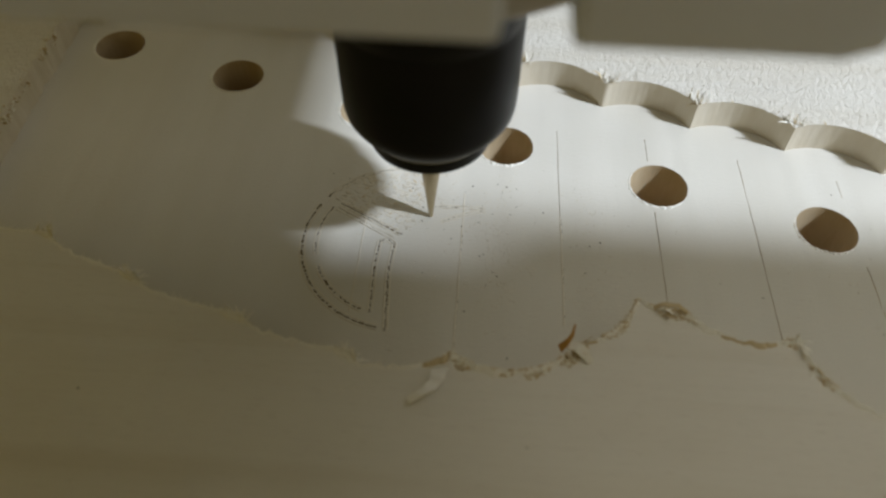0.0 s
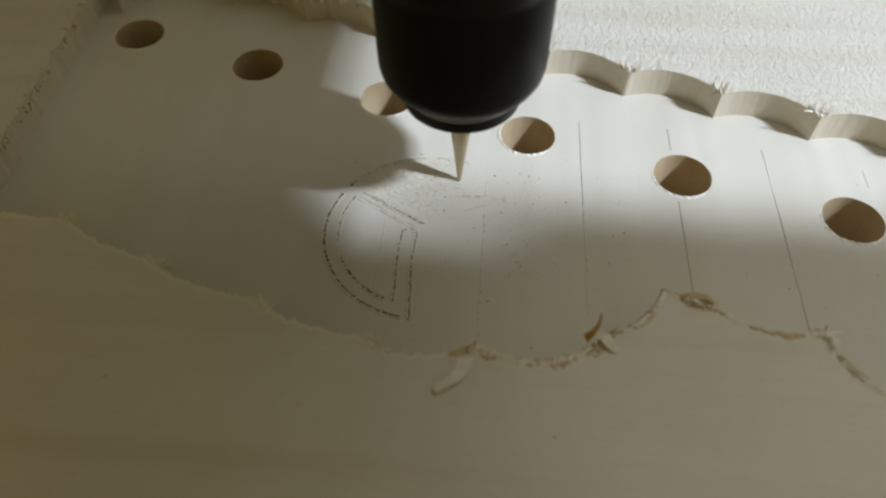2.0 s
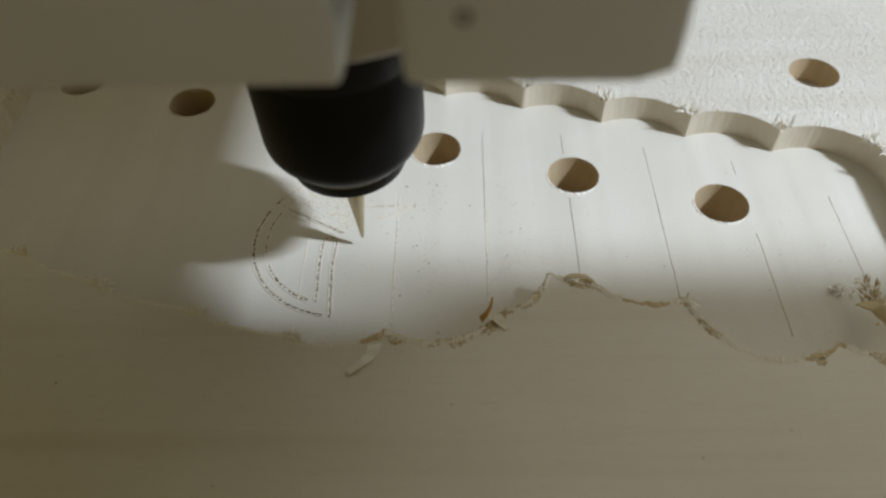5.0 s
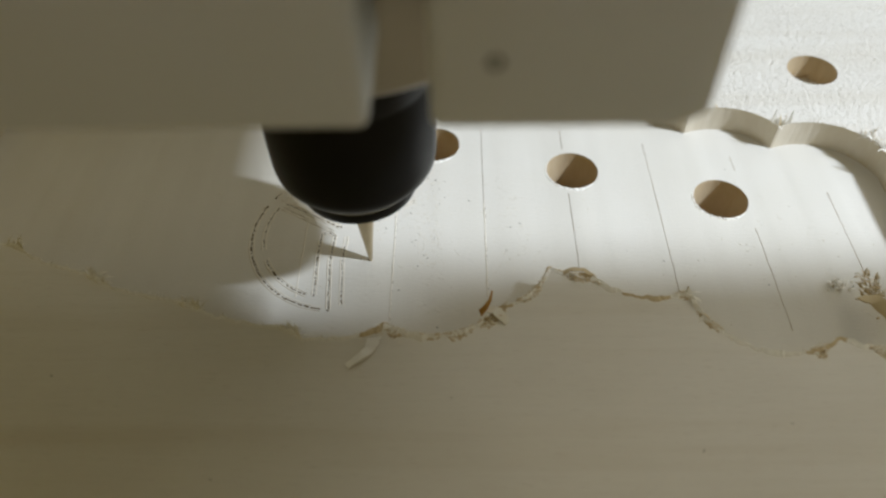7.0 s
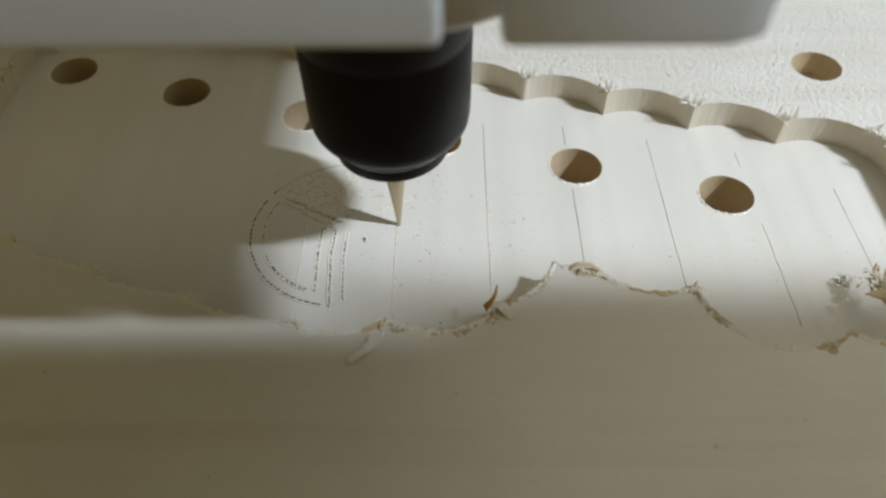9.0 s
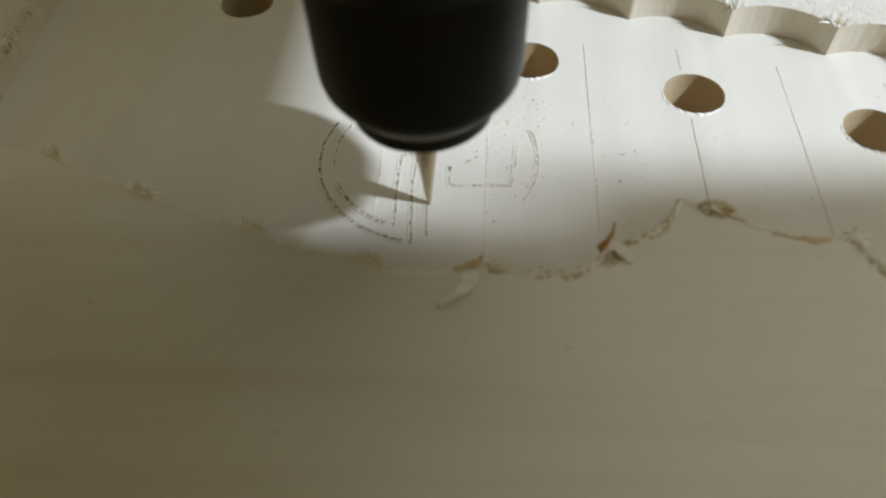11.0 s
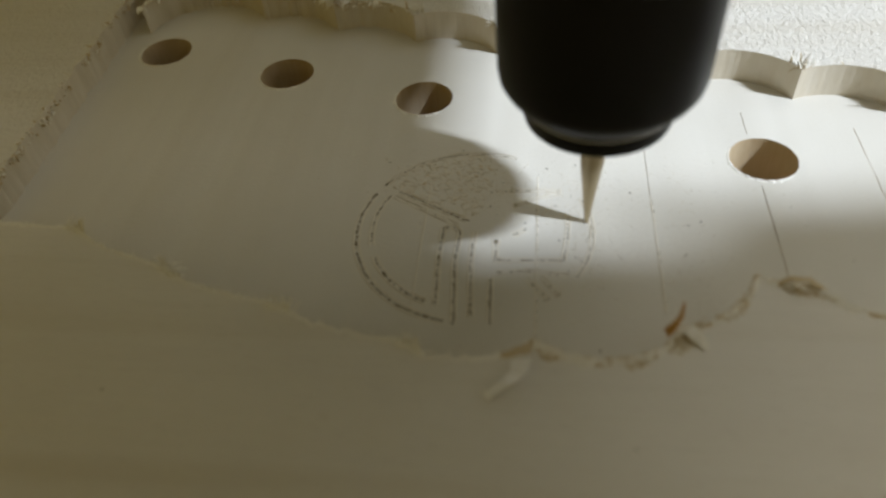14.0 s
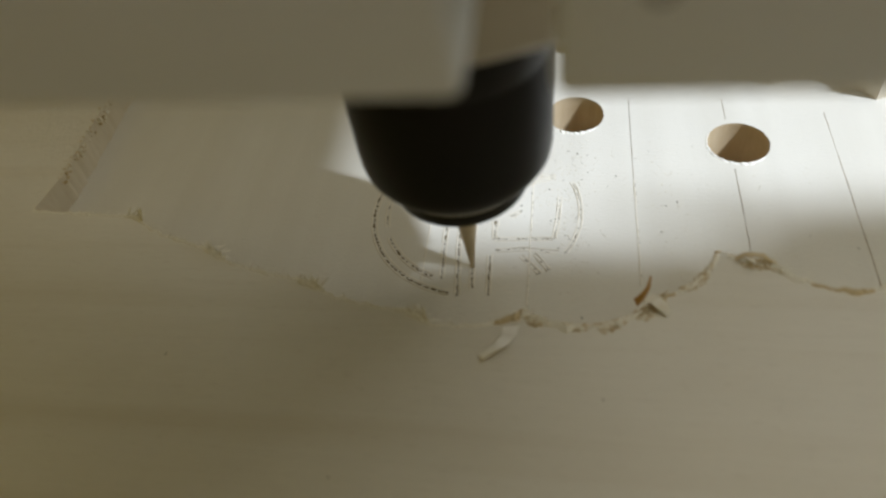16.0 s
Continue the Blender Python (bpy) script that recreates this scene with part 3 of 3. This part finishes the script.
for _ in range(150):
    x, y = random.gauss(151.2, 0.8), random.gauss(-65.2, 2.0)
    fibre(clump, (x, y, DEPTH - random.uniform(0, 2.2)), random.uniform(1.6, 4.2), random.uniform(0.5, 1.8), random.uniform(0.15, 0.6), random.uniform(0.2, 1.4), random.gauss(-0.5, 0.8), 0 if random.random() < 0.7 else 1)
part("torn_clump", clump, (FUZZ_BROWN, FUZZ), board, "brown torn fibres")["kind"] = "stuff"

curls = bmesh.new()
for _ in range(30):
    fibre(curls, (random.gauss(149.0, 0.8), random.gauss(-59.8, 0.6), 0.0), random.uniform(0, 6.3), random.uniform(0.8, 2.2), random.uniform(0.2, 0.6), random.uniform(0.3, 1.4), random.gauss(-0.9, 0.8))
tagged(new("wood_crumb", mesh_from(curls, "wood_crumb", FUZZ)), "small pale tangle of torn fibres on the pocket floor", "wood crumb")


def ribbon(path, width, thick, material, name, label, category, taper=0.0):
    """A curled shaving along a path of (x, y, z, turn of its width) in millimetres."""
    bm = bmesh.new()
    before = None
    for i, (x, y, z, dx, dy, dz) in enumerate(path):
        w = width * (0.55 + 0.45 * math.sin(math.pi * (i + 0.6) / len(path)) if not taper else 1 - taper * i / len(path)) * random.uniform(0.85, 1.1)
        across = Vector((dx, dy, dz)).normalized() * w / 2
        p = Vector((x, y, z))
        up = Vector((0, 0.3, 1)) * thick
        ring = [bm.verts.new(v * MM) for v in (p - across, p + across, p + across + up, p - across + up)]
        if before:
            for k in range(4):
                bm.faces.new((before[k], before[(k + 1) % 4], ring[(k + 1) % 4], ring[k]))
        else:
            bm.faces.new(ring)
        before = ring
    bm.faces.new(before[::-1])
    return tagged(new(name, mesh_from(bm, name, material, 50)), label, category)


def along(points, lean, count=14):
    """Rows for a ribbon: a smooth course through points, its width turned level across it."""
    rows = []
    for i in range(count):
        u = i / (count - 1) * (len(points) - 1)
        k = min(int(u), len(points) - 2)
        a, b = Vector(points[k]), Vector(points[k + 1])
        p = a.lerp(b, (u - k) ** 2 * (3 - 2 * (u - k)) * 0.5 + (u - k) * 0.5)
        d = b - a
        rows.append((*p, -d.y, d.x, lean))
    return rows


ribbon(along([(72.2, -73.7, 5.5), (72.2, -75.0, 6.3), (71.8, -76.2, 6.2), (70.9, -77.4, 6.6), (69.9, -78.1, 6.4), (68.6, -79.0, 6.0)], 0.15), 2.3, 0.12, SHAVING, "wood_shaving",
       "curled pale shaving hanging from the pocket edge", "wood shaving", 0.6)
ribbon(along([(88.5, -69.3, 5.5), (89.3, -69.0, 6.6), (90.0, -68.2, 7.4), (90.35, -66.9, 8.1)], 0.15, 10), 1.05, 0.15, SPLINTER, "wood_splinter", "small orange-brown splinter standing at the pocket edge", "wood splinter", 0.85)
ribbon(along([(89.6, -68.6, 5.6), (90.8, -69.4, 6.5), (91.8, -70.3, 6.3), (92.6, -71.3, 5.75)], 0.15, 10), 1.6, 0.12, FUZZ, "wood_shaving", "thin pale flap of torn wood at the pocket edge", "wood shaving")
ribbon(along([(101.6, -61.8, 5.4), (103.2, -61.4, 6.5), (105.4, -61.6, 6.6), (107.2, -62.4, 5.7)], 0.3, 10), 0.7, 0.10, FUZZ_BROWN, "wood_splinter", "thin brown splinter lying along the pocket edge", "wood splinter")
knot = [(148.2 + 0.35 * i, -66.3 - 0.42 * i, DEPTH - 0.5 + 1.3 * math.sin(i / 9 * math.pi), 1, 0.2, 0.5) for i in range(10)]
ribbon(knot, 2.2, 0.2, FUZZ_BROWN, "wood_splinter", "brown torn splinter at the pocket edge", "wood splinter")


def scatter(spots, z):
    bm = bmesh.new()
    for cx, cy, sx, sy, count, size in spots:
        for _ in range(count):
            x, y = random.gauss(cx, sx), random.gauss(cy, sy)
            if y < front_edge(x) + 1 or any(math.hypot(x - hx, y - hy) < HOLE_R + 0.2 for hx, hy in HOLES):
                continue
            dim = size * random.uniform(0.4, 1.4)
            first = len(bm.faces)
            chip(bm, x, y, z - 0.01, dim, dim * random.uniform(0.3, 0.7), dim * random.uniform(0.12, 0.3), random.uniform(0, 6.3))
            if random.random() < 0.05:
                bm.faces.ensure_lookup_table()
                for f in bm.faces[first:]:
                    f.material_index = 1
    return bm


tagged(new("wood_dust", mesh_from(scatter([(70, -40, 6, 4, 320, 0.30), (62, -36, 8, 3, 140, 0.28), (80, -50, 2.2, 9, 300, 0.28), (95, -48, 2.6, 8, 150, 0.28), (86, -36, 6, 4, 120, 0.26),
                                          (112, -46, 7, 9, 90, 0.26), (140, -52, 9, 8, 110, 0.3), (66, -56, 6, 5, 90, 0.25)], 0.0), "wood_dust", (DUST, SCORCH))),
       "fine pale wood dust and crumbs on the pocket floor", "wood dust", kind="stuff")
for x, y in ((25.1, -80.3), (52, -96), (118, -92), (84, -84), (131, -88), (20, -102), (97, -104)):
    speck = bmesh.new()
    chip(speck, x, y, DEPTH - 0.01, random.uniform(0.25, 0.5), 0.2, 0.03, random.uniform(0, 3))
    part("dark_speck", speck, SCORCH, board)

# rough torn field inside the emblem's upper sector
rough = bmesh.new()
for _ in range(430):
    a, r = radians(random.uniform(78, 146)), ER * math.sqrt(random.uniform(0.02, 0.96))
    x, y = EX + r * math.cos(a), EY + r * math.sin(a)
    first = len(rough.faces)
    chip(rough, x, y, -0.01, random.uniform(0.3, 1.3), random.uniform(0.12, 0.40), random.uniform(0.03, 0.13), radians(-14) + random.gauss(0, 0.7))
    if random.random() < 0.02:
        rough.faces.ensure_lookup_table()
        for f in rough.faces[first:]:
            f.material_index = 1
field = part("torn_field", rough, (DUST, FUZZ_BROWN), emblem, "rough torn fibres")
field["kind"] = "stuff"

TIPS = [
    (0, 0.0684, -0.0418, 0),
    (0.5, 0.0609, -0.0422, 0),
    (1, 0.0547, -0.0381, 0),
    (1.5, 0.0621, -0.0338, 0),
    (2, 0.0690, -0.0359, 0),
    (2.5, 0.0672, -0.0315, 0),
    (3, 0.0591, -0.0320, 0),
    (3.5, 0.0521, -0.0365, 0),
    (4, 0.0500, -0.03765, 0.0046),
    (4.5, 0.0624, -0.0466, 0.0063),
    (4.7, 0.0671, -0.0481, 0.0041),
    (7, 0.0698, -0.0538, 0),
    (7.5, 0.0699, -0.0492, 0),
    (8, 0.0775, -0.0450, 0),
    (8.2, 0.0785, -0.0461, 0),
    (10.3, 0.0652, -0.0475, 0),
    (10.5, 0.0658, -0.0486, 0),
    (11, 0.0655, -0.0574, 0),
    (11.5, 0.0660, -0.0656, 0),
    (12, 0.0680, -0.0590, 0),
    (12.5, 0.0733, -0.0615, 0),
    (13, 0.0734, -0.0572, 0),
    (13.2, 0.0768, -0.0568, 0),
    (13.5, 0.0801, -0.0550, 0),
    (13.8, 0.0809, -0.0498, 0),
    (14, 0.0807, -0.0459, 0),
    (14.5, 0.0767, -0.0418, 0),
    (15, 0.0693, -0.0460, 0),
    (15.5, 0.0653, -0.0512, 0),
    (16, 0.0653, -0.0594, 0),
]


# seconds, metres of the phone stand-in's slide in its own plane, degrees of roll
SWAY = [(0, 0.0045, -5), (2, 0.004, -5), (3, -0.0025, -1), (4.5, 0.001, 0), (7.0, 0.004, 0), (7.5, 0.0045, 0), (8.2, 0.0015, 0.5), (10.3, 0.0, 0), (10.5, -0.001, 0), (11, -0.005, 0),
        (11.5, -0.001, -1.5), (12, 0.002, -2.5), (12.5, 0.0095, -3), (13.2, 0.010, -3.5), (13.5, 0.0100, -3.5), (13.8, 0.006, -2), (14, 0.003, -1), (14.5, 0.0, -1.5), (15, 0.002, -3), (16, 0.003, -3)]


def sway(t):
    """The slide and roll of the phone stand-in."""
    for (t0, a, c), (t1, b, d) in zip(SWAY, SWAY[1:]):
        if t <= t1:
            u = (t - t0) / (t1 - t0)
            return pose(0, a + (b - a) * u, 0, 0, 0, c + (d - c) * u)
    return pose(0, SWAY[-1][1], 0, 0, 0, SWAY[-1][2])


def motions():
    walk(spindle, [(t, pose(x, y, z)) for t, x, y, z in TIPS])
    walk(phone_shade, [(t, pose(x, y, z, a, b, c) @ sway(t)) for t, x, y, z, a, b, c in PATH])
    for stroke, start, end in LATER:
        walk(stroke, [(0, pose(0, 0, -0.0004)), (start, pose(0, 0, -0.0004)), (end, pose(0, 0, 0)), (16, pose(0, 0, 0))])


motions()
